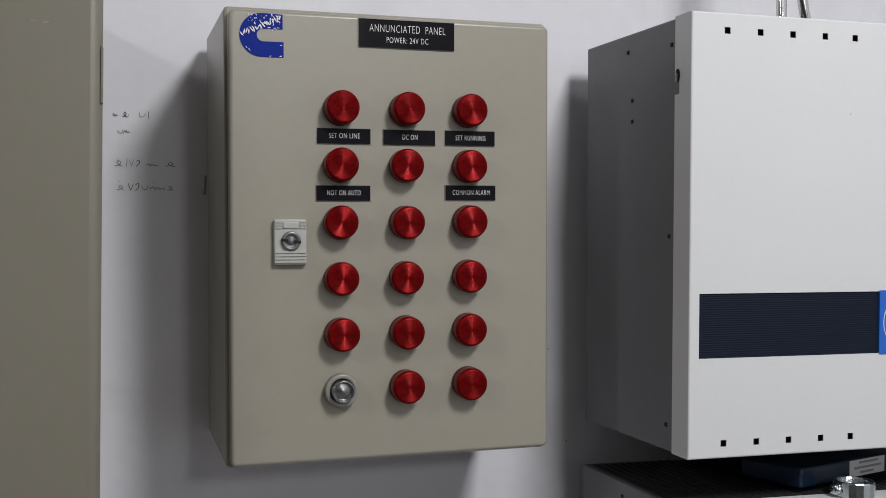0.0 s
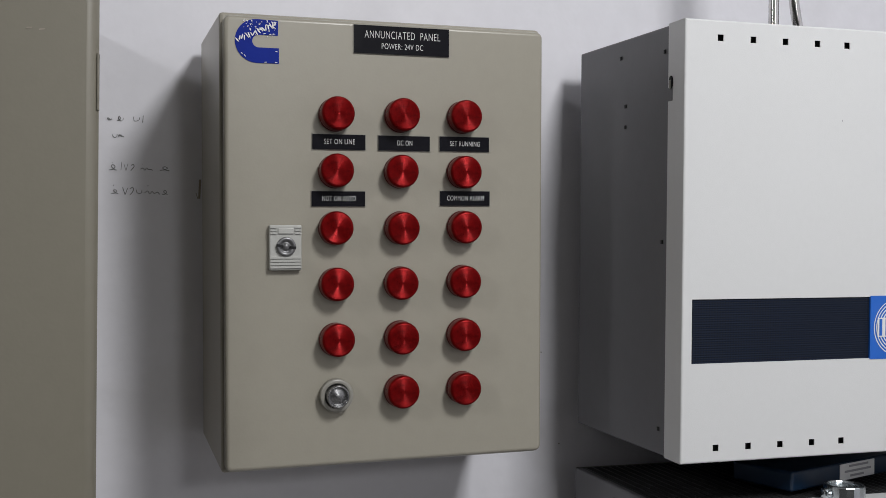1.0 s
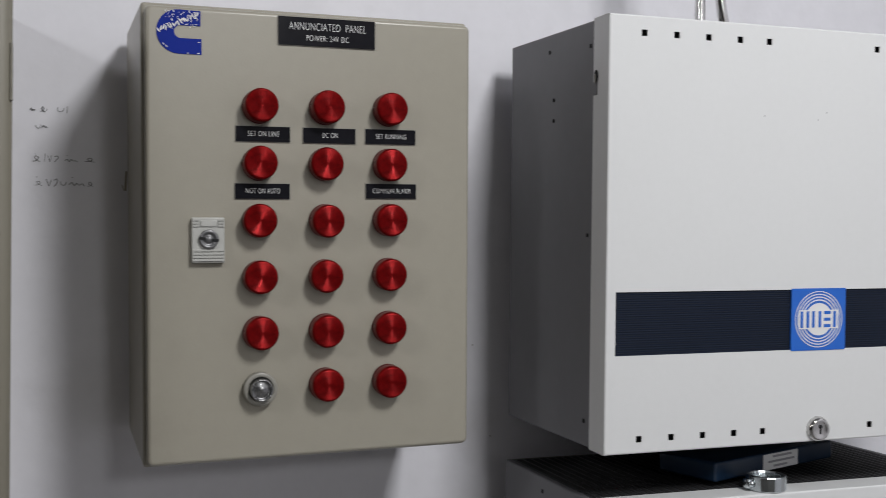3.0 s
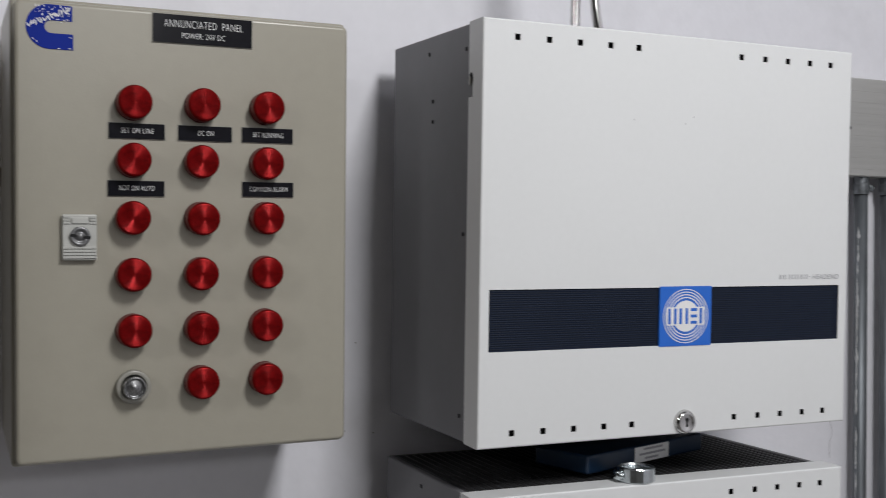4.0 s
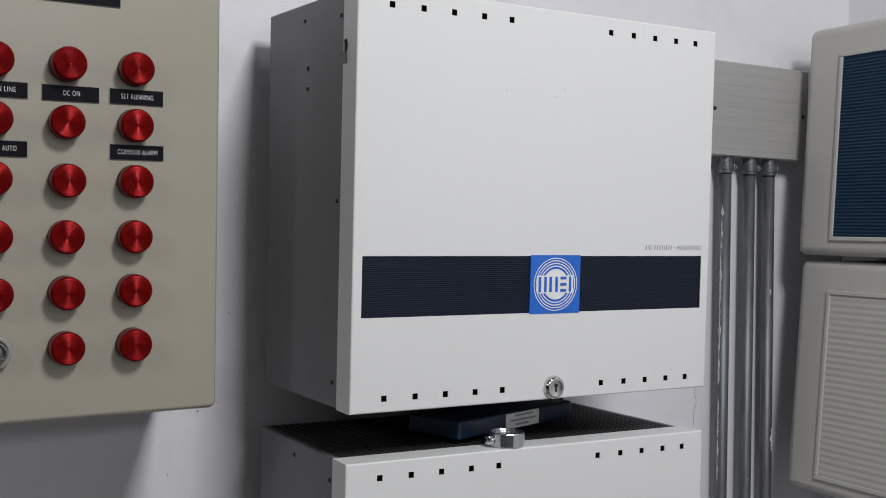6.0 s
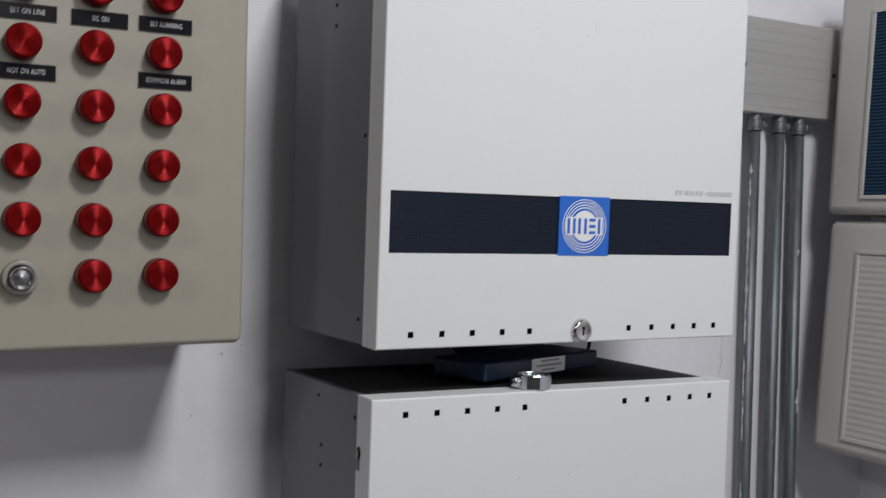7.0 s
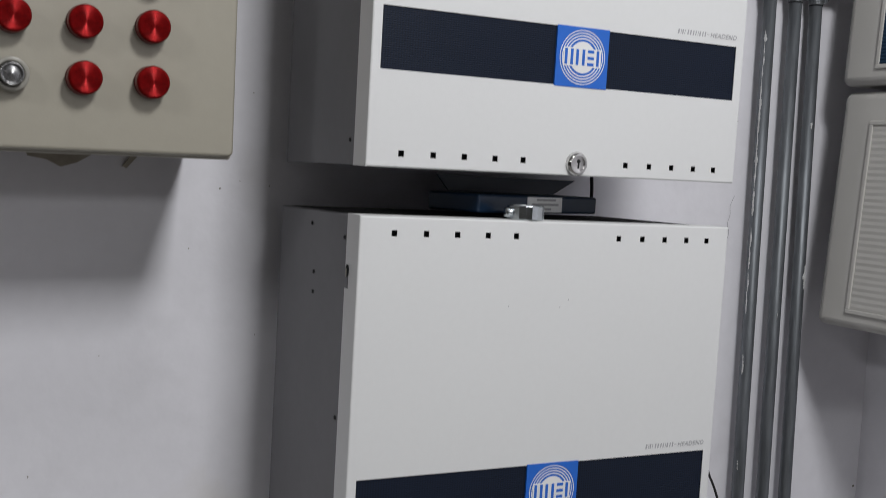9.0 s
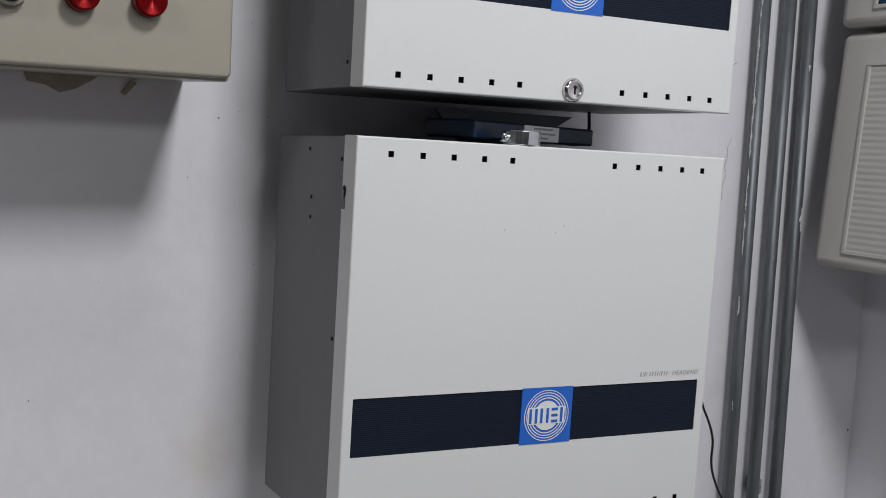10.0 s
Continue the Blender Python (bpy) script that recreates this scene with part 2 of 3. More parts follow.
def ring_plate(r0, r1, y, depth, cx=0.0, cz=0.0, segments=40, skip=()):
    """A flat ring (or, with r0 = 0, a disc) facing -y; skip leaves out stretches given in degrees."""
    bm = bmesh.new()
    for k in range(segments):
        a0, a1 = 2 * math.pi * k / segments, 2 * math.pi * (k + 1) / segments
        mid = math.degrees((a0 + a1) / 2)
        if any(lo < mid < hi for lo, hi in skip):
            continue
        q = [(cx + r * math.cos(a), y - depth, cz + r * math.sin(a)) for r, a in ((r0, a0), (r1, a0), (r1, a1), (r0, a1))]
        vs = [bm.verts.new(p) for p in (q if r0 > 0 else q[:3])]
        bm.faces.new(vs)
    bmesh.ops.remove_doubles(bm, verts=bm.verts, dist=1e-6)
    return bm


# ---- the room ----
WALL_Y, RIGHT_X = -0.01, 1.400
part("wall_north", box(-4.8, RIGHT_X + 0.15, WALL_Y, 0.14, 0, 2.3), PLASTER)
part("wall_east", box(RIGHT_X, RIGHT_X + 0.15, -8.5, WALL_Y, 0, 2.3), PLASTER)
# These four are unseen; their greys were chosen to hold down bounced light.
part("wall_west", box(-4.95, -4.8, -8.5, 0.14, 0, 2.3), WALL_GREY)
part("wall_south", box(-4.95, RIGHT_X + 0.15, -8.65, -8.5, 0, 2.3), WALL_GREY)
part("floor", box(-4.95, RIGHT_X + 0.15, -8.65, 0.14, -0.15, 0), FLOOR_GREY)
part("ceiling", box(-4.95, RIGHT_X + 0.15, -8.65, 0.14, 2.3, 2.4), CEILING)
for n, text in (("wall_north", "lavender-white painted plaster wall with scuffs"), ("wall_east", "white painted plaster side wall"),
                ("wall_west", "unseen grey closing wall, toned for its bounced light"), ("wall_south", "unseen grey closing wall, toned for its bounced light"),
                ("floor", "unseen grey floor, toned for its bounced light"), ("ceiling", "unseen grey ceiling, toned for its bounced light")):
    tagged(bpy.data.objects[n], text, n.split("_")[0], kind="structure")


# ---- annunciator panel ----
def lamp_meshes():
    collar = lathe([(0.0, 0.0), (0.0152, 0.0), (0.0152, 0.003), (0.0140, 0.0042), (0.0, 0.0042)], 32)
    bmesh.ops.recalc_face_normals(collar, faces=collar.faces)
    profile = [(0.0, 0.004), (0.0147, 0.004), (0.0150, 0.006), (0.0150, 0.0135), (0.0148, 0.0146), (0.0143, 0.0156), (0.0136, 0.0163), (0.0128, 0.0166)]
    r = 0.0128
    while r > 0.0016:
        profile += [(r - 0.00025, 0.016515), (r - 0.0005, 0.0166)]
        r -= 0.0005
    profile.append((0.0, 0.0164))
    lens = lathe(profile, 96, smooth=False)
    for f in lens.faces:
        f.smooth = f.calc_center_median().y > -0.0164
    rim = lathe([(0.0, 0.003), (0.0150, 0.003), (0.0150, 0.0085), (0.0145, 0.0095), (0.0116, 0.0095), (0.0110, 0.0088), (0.0110, 0.0050), (0.0, 0.0050)], 40)
    profile = [(0.0, 0.0048), (0.0101, 0.0048), (0.0101, 0.0150), (0.0097, 0.0160), (0.0089, 0.0163), (0.0084, 0.0158), (0.0080, 0.0128), (0.0068, 0.0122), (0.0062, 0.0134), (0.0050, 0.0126), (0.0044, 0.0138), (0.0030, 0.0128), (0.0022, 0.0142), (0.0, 0.0136)]
    bare = lathe(profile, 48)
    out = []
    for n, bm, mat in (("collar", collar, RED_SIDE), ("lens", lens, RED), ("collar", rim, COLLAR), ("lens", bare, CLEAR)):
        bmesh.ops.recalc_face_normals(bm, faces=bm.faces)
        me = bpy.data.meshes.new(n)
        bm.to_mesh(me)
        bm.free()
        me.materials.append(mat)
        out.append(me)
    return out


def door_sheet(w, h):
    """A folded door with rounded corners and a soft front edge; face at y = -0.2."""
    bm = bmesh.new()
    rings = []
    for inset, y in ((0.0, -0.1898), (0.0, -0.1962), (0.0005, -0.1978), (0.0014, -0.1991), (0.0026, -0.1998), (0.0040, -0.2)):
        r = max(0.0012, 0.0058 - inset)
        ring = []
        for cx, cz, a0 in ((w - inset - r, h - inset - r, 0), (inset + r, h - inset - r, 90), (inset + r, inset + r, 180), (w - inset - r, inset + r, 270)):
            ring += [bm.verts.new((cx + r * math.cos(radians(a0 + a)), y, cz + r * math.sin(radians(a0 + a)))) for a in range(0, 91, 15)]
        rings.append(ring)
    for a, b in zip(rings, rings[1:]):
        for k in range(len(a)):
            n = (k + 1) % len(a)
            bm.faces.new((a[k], a[n], b[n], b[k])).smooth = True
    bm.faces.new(rings[-1])
    bm.faces.new(rings[0][::-1])
    return bm


def annunciator():
    W, H, D = 0.299, 0.400, 0.19
    root = thing("annunciator_panel", "beige steel annunciator panel with red pilot lamps on wall", "control panel",
                 Matrix.Translation((0.0, -0.0035, 1.0)) @ Matrix.Translation((0, -0.2, 0)) @ Matrix.Rotation(radians(1.4), 4, "Z") @ Matrix.Rotation(radians(1.5), 4, "X") @ Matrix.Translation((0, 0.2, 0)) @ Matrix.Rotation(radians(-0.9), 4, "Y"))
    part("body", box(-0.0025, W + 0.001, -0.188, -0.0145, -0.003, H + 0.004, 0.003), BEIGE, root)
    part("gasket", box(0.005, W - 0.005, -0.1898, -0.188, 0.005, H - 0.005), HOLE, root, "black door gasket")
    part("door", door_sheet(W, H), BEIGE, root)
    lock = part("lock", box(0.038, 0.0665, -0.206, -0.2, 0.1775, 0.2175, 0.0012), LOCK_GREY, root, "grey plastic quarter-turn lock plate")
    for k in range(4):
        part("rib", box(0.0385, 0.066, -0.2072, -0.206, 0.1795 + 0.0028 * k, 0.1812 + 0.0028 * k), LOCK_GREY, lock)
    for k in range(3):
        for a, c in ((0.0385, 0.0445), (0.0605, 0.066)):
            part("rib", box(a, c, -0.2072, -0.206, 0.2095 + 0.0026 * k, 0.2110 + 0.0026 * k), LOCK_GREY, lock)
    part("rib", box(0.0455, 0.0595, -0.2075, -0.206, 0.2095, 0.2150, 0.0008), LOCK_GREY, lock)
    ins = part("lock_insert", lathe([(0, 0.0), (0.0085, 0.0), (0.0085, 0.0022), (0.0078, 0.0030), (0.0058, 0.0030), (0.0052, 0.0010), (0.0032, 0.0010), (0.0026, 0.0026), (0, 0.0026)], 28), LOCK_METAL, lock, "steel keyed lock insert")
    ins.location = (0.0525, -0.206, 0.1985)
    for a in (8, 188):
        slot = part("slot", box(0.003, 0.0086, -0.0034, -0.001, -0.0012, 0.0012), HOLE, lock)
        slot.matrix_local = Matrix.Translation((0.0525, -0.206, 0.1985)) @ Matrix.Rotation(radians(a), 4, "Y")
    red_collar, red_lens, rim, bare = lamp_meshes()
    rnd = random.Random(21)
    for r in range(6):
        for c in range(3):
            clear = r == 0 and c == 0
            unit = part("pilot_lamp", rim if clear else red_collar, None, root,
                        "clear pilot lamp in a pale collar" if clear else "round red pilot lamp")
            unit.location = ((0.0974, 0.1576, 0.2176)[c], -0.2, 0.0672 + 0.0500 * r - (0.0020, 0.0022, 0.0027, 0.0024, 0.0016, 0.0010)[r] + (-0.0005, 0.0, 0.0006)[c])
            if not clear:
                unit.rotation_euler = (radians(rnd.uniform(-3.5, 2.0)), 0, radians(rnd.uniform(-4.0, 4.0)))
            part("lens", bare if clear else red_lens, None, unit, "clear ridged lens" if clear else "red ridged lens")
    for text, width, x0, x1, z1 in (("SET ON LINE", 0.0280, 0.0765, 0.1260, 0.2990), ("DC ON", 0.0140, 0.1370, 0.1867, 0.2990),
                                    ("SET RUNNING", 0.0290, 0.1952, 0.2446, 0.2995), ("NOT ON AUTO", 0.0305, 0.0757, 0.1257, 0.2482),
                                    ("COMMON ALARM", 0.0360, 0.1957, 0.2454, 0.2492)):
        edge = part("nameplate", box(x0, x1, -0.2008, -0.2, z1 - 0.0146, z1), COLLAR, root, "black nameplate with white engraved words")
        part("plate_face", box(x0 + 0.0006, x1 - 0.0006, -0.2016, -0.2008, z1 - 0.0140, z1 - 0.0006), BLACK, edge)
        lettering(text, width, 0.0045, INK, edge, (x0 + x1) / 2 + 0.0004, -0.2018, z1 - 0.0070, -0.010)
    edge = part("nameplate", box(0.1145, 0.2050, -0.2008, -0.2, 0.3714, 0.3976), COLLAR, root, "large black nameplate with white engraved title")
    part("plate_face", box(0.1151, 0.2044, -0.2018, -0.2008, 0.3720, 0.3970), BLACK, edge)
    lettering("ANNUNCIATED  PANEL", 0.0710, 0.0066, INK, edge, 0.1602, -0.2020, 0.3891, -0.014)
    lettering("POWER: 24V DC", 0.0390, 0.0050, INK, edge, 0.1600, -0.2020, 0.3789, -0.010)
    # emblem: a blue letter-like horseshoe with pale script and painted-on glints
    pts = [(0.0470, 0.3965), (0.0285, 0.3970)]
    cx, cz, R = 0.0285, 0.3780, 0.0190
    pts += [(cx + R * math.cos(radians(a)), cz + R * math.sin(radians(a))) for a in range(100, 270, 10)]
    pts += [(cx, cz - R), (0.0478, cz - R), (0.0478, cz - R + 0.0135), (0.0300, cz - R + 0.0135)]
    pts += [(0.0300 + 0.0055 * math.cos(radians(a)), cz + 0.0055 * math.sin(radians(a))) for a in range(260, 90, -15)]
    pts += [(0.0470, cz + 0.0055)]
    emblem = part("emblem", outline(pts, -0.2, 0.0006), EMBLEM, root, "blue horseshoe-shaped sticker with pale script and painted white glints")
    rnd = random.Random(4)

    def script_and_glint(x, z, w, h, turn):
        pts = [(w * rnd.uniform(0.6, 1.2) * math.cos(t), h * rnd.uniform(0.6, 1.2) * math.sin(t)) for t in (2 * math.pi * k / 7 for k in range(7))]
        piece = part("mark", outline(pts, 0, 0.0003), PAPER, emblem)
        piece.matrix_local = Matrix.Translation((x, -0.2008, z)) @ Matrix.Rotation(radians(turn), 4, "Y")

    for k in range(17):
        t = k / 16
        script_and_glint(0.0115 + 0.033 * t, 0.3785 + 0.0150 * t + rnd.uniform(-0.0006, 0.0006), 0.0007, 0.0027, rnd.uniform(-45, 25))
    # From here on the white flecks paint glints of the crinkled film.
    for k in range(34):
        x = 0.016 + 0.030 * rnd.random() ** 0.8
        script_and_glint(x, 0.3872 + 0.0085 * rnd.random(), rnd.uniform(0.0003, 0.0015), rnd.uniform(0.0002, 0.0006), rnd.uniform(-70, 70))
    for k in range(14):
        script_and_glint(0.0120 + 0.032 * rnd.random(), 0.3800 + 0.0130 * rnd.random(), rnd.uniform(0.0002, 0.0007), rnd.uniform(0.0002, 0.0005), rnd.uniform(-70, 70))
    for x, z in ((0.040, 0.3842), (0.043, 0.3846), (0.035, 0.3845), (0.045, 0.3600), (0.036, 0.3598), (0.0455, 0.3695), (0.018, 0.3650), (0.0155, 0.3668)):
        script_and_glint(x, z, 0.0014, 0.0004, rnd.uniform(-8, 8) + (45 if x < 0.02 else 0))
    return root


annunciator()


# ---- white headend cabinets ----
HOLES_X = (0.0395, 0.0735, 0.1075, 0.1420, 0.1745, 0.3010, 0.3320, 0.3620, 0.3920, 0.4205)
DOOR_W, DOOR_H = 0.451, 0.405


def cabinet_door():
    """Front sheet with punched square holes, a window for the band and folded lips; face at y = 0, lips to y = 0.031."""
    W, H, h, c = DOOR_W, DOOR_H, 0.0030, 0.0016
    X0 = 0.0035  # the fold of the left lip
    xs = sorted({X0 + c, W - c, 0.0135, 0.4395, *(x + s * h for x in HOLES_X for s in (-1, 1))})
    zs = sorted({c, H - c, 0.0915, 0.1505, *(z + s * h for z in (0.0135, 0.3890) for s in (-1, 1))})
    bm = bmesh.new()
    cache = {}

    def v(x, y, z):
        key = (round(x, 6), round(y, 6), round(z, 6))
        if key not in cache:
            cache[key] = bm.verts.new(key)
        return cache[key]

    def is_open(x, z):
        if 0.0135 < x < 0.4395 and 0.0915 < z < 0.1505:
            return True
        return any(abs(x - a) < h for a in HOLES_X) and any(abs(z - b) < h for b in (0.0135, 0.3890))

    solid = {}
    for i in range(len(xs) - 1):
        for j in range(len(zs) - 1):
            solid[i, j] = not is_open((xs[i] + xs[i + 1]) / 2, (zs[j] + zs[j + 1]) / 2)
    t = 0.0009
    for (i, j), full in solid.items():
        x0, x1, z0, z1 = xs[i], xs[i + 1], zs[j], zs[j + 1]
        if full:
            bm.faces.new((v(x0, 0, z0), v(x1, 0, z0), v(x1, 0, z1), v(x0, 0, z1)))
            continue
        for (a, b), (p, q) in (((i - 1, j), ((x0, z0), (x0, z1))), ((i + 1, j), ((x1, z1), (x1, z0))),
                               ((i, j - 1), ((x1, z0), (x0, z0))), ((i, j + 1), ((x0, z1), (x1, z1)))):
            if solid.get((a, b), True):
                bm.faces.new((v(p[0], 0, p[1]), v(q[0], 0, q[1]), v(q[0], t, q[1]), v(p[0], t, p[1])))

    def rim(e, y, x_list, z_list):
        lo_x, hi_x, lo_z, hi_z = X0 + c - e, W - c + e, c - e, H - c + e
        X = [lo_x if x == x_list[0] else hi_x if x == x_list[-1] else x for x in x_list]
        Z = [lo_z if z == z_list[0] else hi_z if z == z_list[-1] else z for z in z_list]
        loop = [(x, lo_z) for x in X] + [(hi_x, z) for z in Z[1:]] + [(x, hi_z) for x in X[-2::-1]] + [(lo_x, z) for z in Z[-2:0:-1]]
        return [v(x, y, z) for x, z in loop]

    loops = [rim(0, 0, xs, zs), rim(0.0008, 0.0003, xs, zs), rim(0.0014, 0.0009, xs, zs), rim(c, 0.0017, xs, zs), rim(c, 0.031, xs, zs), rim(c - 0.0012, 0.031, xs, zs), rim(c - 0.0012, 0.004, xs, zs)]
    for a, b in zip(loops, loops[1:]):
        for k in range(len(a)):
            n = (k + 1) % len(a)
            if len({a[k], a[n], b[n], b[k]}) == 4:
                bm.faces.new((a[k], a[n], b[n], b[k]))
    return bm


def ribbed_sheet():
    """The band: a sheet pressed into fine horizontal ribs."""
    bm = bmesh.new()
    prev, n = None, 30
    for k in range(4 * n + 1):
        z = 0.0905 + 0.061 * k / (4 * n)
        y = 0.0014 + 0.00012 * math.cos(math.pi * k / 2)
        cur = (bm.verts.new((0.0125, y, z)), bm.verts.new((0.4405, y, z)))
        if prev:
            bm.faces.new((prev[0], prev[1], cur[1], cur[0]))
        prev = cur
    return bm


def slanted_bar(a, b, z0, z1):
    return outline([(a, z0), (b, z0), (b + 0.0008, z1), (a + 0.0008, z1)], 0, 0.0002)


def headend_cabinet(x0, z0, turn, tilt, low, high, label):
    """low, high: heights of the housing's bottom and top at its front and at its back."""
    root = thing("headend_cabinet", label, "equipment cabinet",
                 Matrix.Translation((x0, -0.2835, z0)) @ Matrix.Rotation(radians(-turn), 4, "Y") @ Matrix.Rotation(radians(tilt), 4, "X"), "white headend cabinets on the wall")
    W, H = DOOR_W, DOOR_H

    def on_housing(bm):
        for v in bm.verts:
            f = (v.co.y - 0.030) / 0.208
            v.co.z += (low[0] + (low[1] - low[0]) * f - 0.002) if v.co.z < 0.2 else (high[0] + (high[1] - high[0]) * f - 0.408)
        return bm

    body = part("body", on_housing(box(0.006, W - 0.006, 0.030, 0.238, 0.002, 0.408, 0.0018)), STEEL_GREY, root, "dark grey painted steel housing")
    # Solid near-black filling in place of an unlit hollow behind the door.
    part("cavity", box(0.0085, W - 0.004, 0.006, 0.030, 0.004, H - 0.004), HOLE, root, "near-black filling drawn for the unlit space behind the door")
    door = part("door", cabinet_door(), WHITE, root, "white powder-coated front door with square vent holes")
    part("grille", ribbed_sheet(), GRILLE, root, "navy perforated ventilation band")
    badge = part("badge", box(0.205, 0.2685, -0.0006, 0.0014, 0.0905, 0.1515), BLUE, root, "blue square badge with white rings")
    cx, cz = 0.2368, 0.1210
    for r0, r1 in ((0.0269, 0.0278), (0.0241, 0.0251), (0.0213, 0.0224), (0.0184, 0.0196)):
        part("ring", ring_plate(r0, r1, -0.0006, 0.0003, cx, cz, 48), PAPER, badge)
    part("disc", ring_plate(0.0, 0.0160, -0.0006, 0.0003, cx, cz, 40), PAPER, badge)
    part("stripe", outline([(cx - 0.0235, cz - 0.0092), (cx + 0.0225, cz - 0.0092), (cx + 0.0225, cz + 0.0092), (cx - 0.0235, cz + 0.0092)], -0.0006, 0.0005), PAPER, badge)
    upright = [(a, a + 0.0031, -0.0080, 0.0080) for a in (-0.0218, -0.0148, -0.0082, -0.0006, 0.0168)]
    level = [(0.0058, 0.0136, z, z + 0.0030) for z in (-0.0080, -0.0016, 0.0050)]
    for a, b, z0_bar, z1_bar in upright + level:
        part("bar", outline([(cx + a, cz + z0_bar), (cx + b, cz + z0_bar), (cx + b, cz + z1_bar), (cx + a, cz + z1_bar)], -0.0011, 0.0003), BLUE, badge)
    caption = part("caption", slanted_bar(0.3568, 0.3586, 0.1574, 0.1624), GREY_INK, root, "small grey printed caption")
    for a, w in ((0.3606, 0.0009), (0.3625, 0.0022), (0.3656, 0.0009), (0.3696, 0.0022), (0.3730, 0.0026), (0.3770, 0.0022), (0.3804, 0.0018), (0.3836, 0.0009), (0.3858, 0.0026), (0.3898, 0.0020), (0.3932, 0.0022)):
        part("bar", slanted_bar(a, a + 0.65 * w, 0.1574, 0.1624), GREY_INK, caption)
    part("bar", slanted_bar(0.3966, 0.3990, 0.1597, 0.1603), GREY_INK, caption)
    lettering("HEADEND", 0.0370, 0.0050, GREY_INK, caption, 0.4200, -0.0004, 0.1599, 0.006, "lettering", 0.22)
    cam_lock = part("cam_lock", lathe([(0, 0), (0.0125, 0), (0.0125, 0.0015), (0.0108, 0.0050), (0.0090, 0.0060), (0.0078, 0.0052), (0, 0.0052)], 32), CHROME, root, "round chrome key lock")
    cam_lock.location = (0.2380, 0, 0.0125)
    part("keyhole", box(-0.0008, 0.0008, -0.0057, -0.0050, -0.0045, 0.0030), HOLE, cam_lock)
    part("keyhole", lathe([(0, 0.0050), (0.0019, 0.0050), (0.0019, 0.0057), (0, 0.0057)], 14), HOLE, cam_lock).location = (0, 0, 0.0028)
    notch = part("latch_notch", box(0.0030, 0.0050, 0.0225, 0.0313, 0.3330, 0.3455, 0.0004), STEEL_GREY, root, "small latch notch in the folded edge")
    part("slot", lathe([(0, 0.0), (0.0048, 0.0), (0.0048, 0.0012), (0, 0.0012)], 18, "z"), HOLE, notch).matrix_local = Matrix.Translation((0.0038, 0.0250, 0.3500)) @ Matrix.Rotation(radians(-90), 4, "Y") @ Matrix.Diagonal((1.3, 0.75, 1, 1))
    part("tongue", box(0.0018, 0.0040, 0.0246, 0.0272, 0.3440, 0.3525, 0.0006), COLLAR, notch, "pale latch tongue")
    for x, z in ((0.2415, 0.3230), (0.2315, 0.3155), (0.1700, 0.3170)):
        part("scuff", outline([(x, z), (x + 0.0009, z + 0.0002), (x + 0.0011, z + 0.0022), (x + 0.0003, z + 0.0015)], 0, 0.0001), GREY_INK, door)
    for y, z in ((0.135, 0.388), (0.042, 0.381), (0.124, 0.338), (0.124, 0.317), (0.044, 0.202), (0.047, 0.024)):
        part("screw_hole", box(0.0052, 0.0062, y - 0.0018, y + 0.0018, z - 0.0018, z + 0.0018), HOLE, body)
    # Near-black plate colour stands in for the shade that lies on the housing top.
    part("vent_shade_plate", on_housing(box(0.012, W - 0.012, 0.032, 0.234, 0.4076, 0.40815)), STEEL_AND_SHADE, body, "slotted top plate with its shade put into a dark colour")
    for side in (0, 1):
        for k in range(21):
            x = (0.016 if side == 0 else 0.236) + 0.0096 * k
            part("vent_slot", on_housing(box(x, x + 0.0060, 0.036, 0.228, 0.4078, 0.4085)), HOLE, body)
    return root


headend_cabinet(0.3965, 1.0035, 0.45, 1.1, (0.0, -0.005), (0.4045, 0.408), "white-fronted headend cabinet with navy band hung higher on wall")
headend_cabinet(0.3930, 0.5525, 0.0, 0.3, (0.0, -0.010), (0.4040, 0.4005), "white-fronted headend cabinet with navy band hung lower on wall")

# ---- conduits above the upper cabinet ----
for x, lean in ((0.545, 0.0), (0.579, -0.012)):
    bm = tube(smooth_path([(x, -0.205, 1.405), (x + lean, -0.205, 1.47), (x + 1.6 * lean, -0.205, 1.62), (x + lean, -0.17, 1.76), (x, -0.02, 1.80)]), 0.0052)
    tagged(part("metal_conduit", bm, CHROME), "thin shiny metal conduit rising from the cabinet top", "conduit", "conduits over the cabinet")

# ---- navy box, ring and cable between the cabinets ----
tray = thing("device_box", "flat navy plastic device box lying on the lower cabinet", "device",
             Matrix.Translation((0.535, -0.2500, 0.9620)) @ Matrix.Rotation(radians(20.0), 4, "Z"))
part("case", box(0.008, 0.218, 0, 0.072, 0, 0.0195, 0.0025), TRAY, tray)
sticker = part("sticker", box(0.088, 0.150, -0.0006, 0.0002, 0.0015, 0.0180), PAPER, tray, "white printed sticker")
for a, b, z in ((0.104, 0.138, 0.0140), (0.096, 0.143, 0.0088), (0.106, 0.130, 0.0040)):
    part("bar", box(a, b, -0.0010, -0.0006, z, z + 0.0022), GREY_INK, sticker)
bush = thing("metal_bushing", "shiny zinc-plated ring bushing with a lug on the lower cabinet", "bushing", Matrix.Translation((0.587, -0.2680, 0.9580)))
part("ring", lathe([(0.0152, 0), (0.0186, 0), (0.0194, 0.0008), (0.0194, 0.0135), (0.0188, 0.0145), (0.0162, 0.0145), (0.0152, 0.0130), (0.0152, 0)], 18, "z", False), ZINC, bush)
part("web", lathe([(0, 0.0090), (0.0156, 0.0090), (0.0156, 0.0100), (0.0060, 0.0100), (0, 0.0104)], 24, "z"), ZINC, bush)
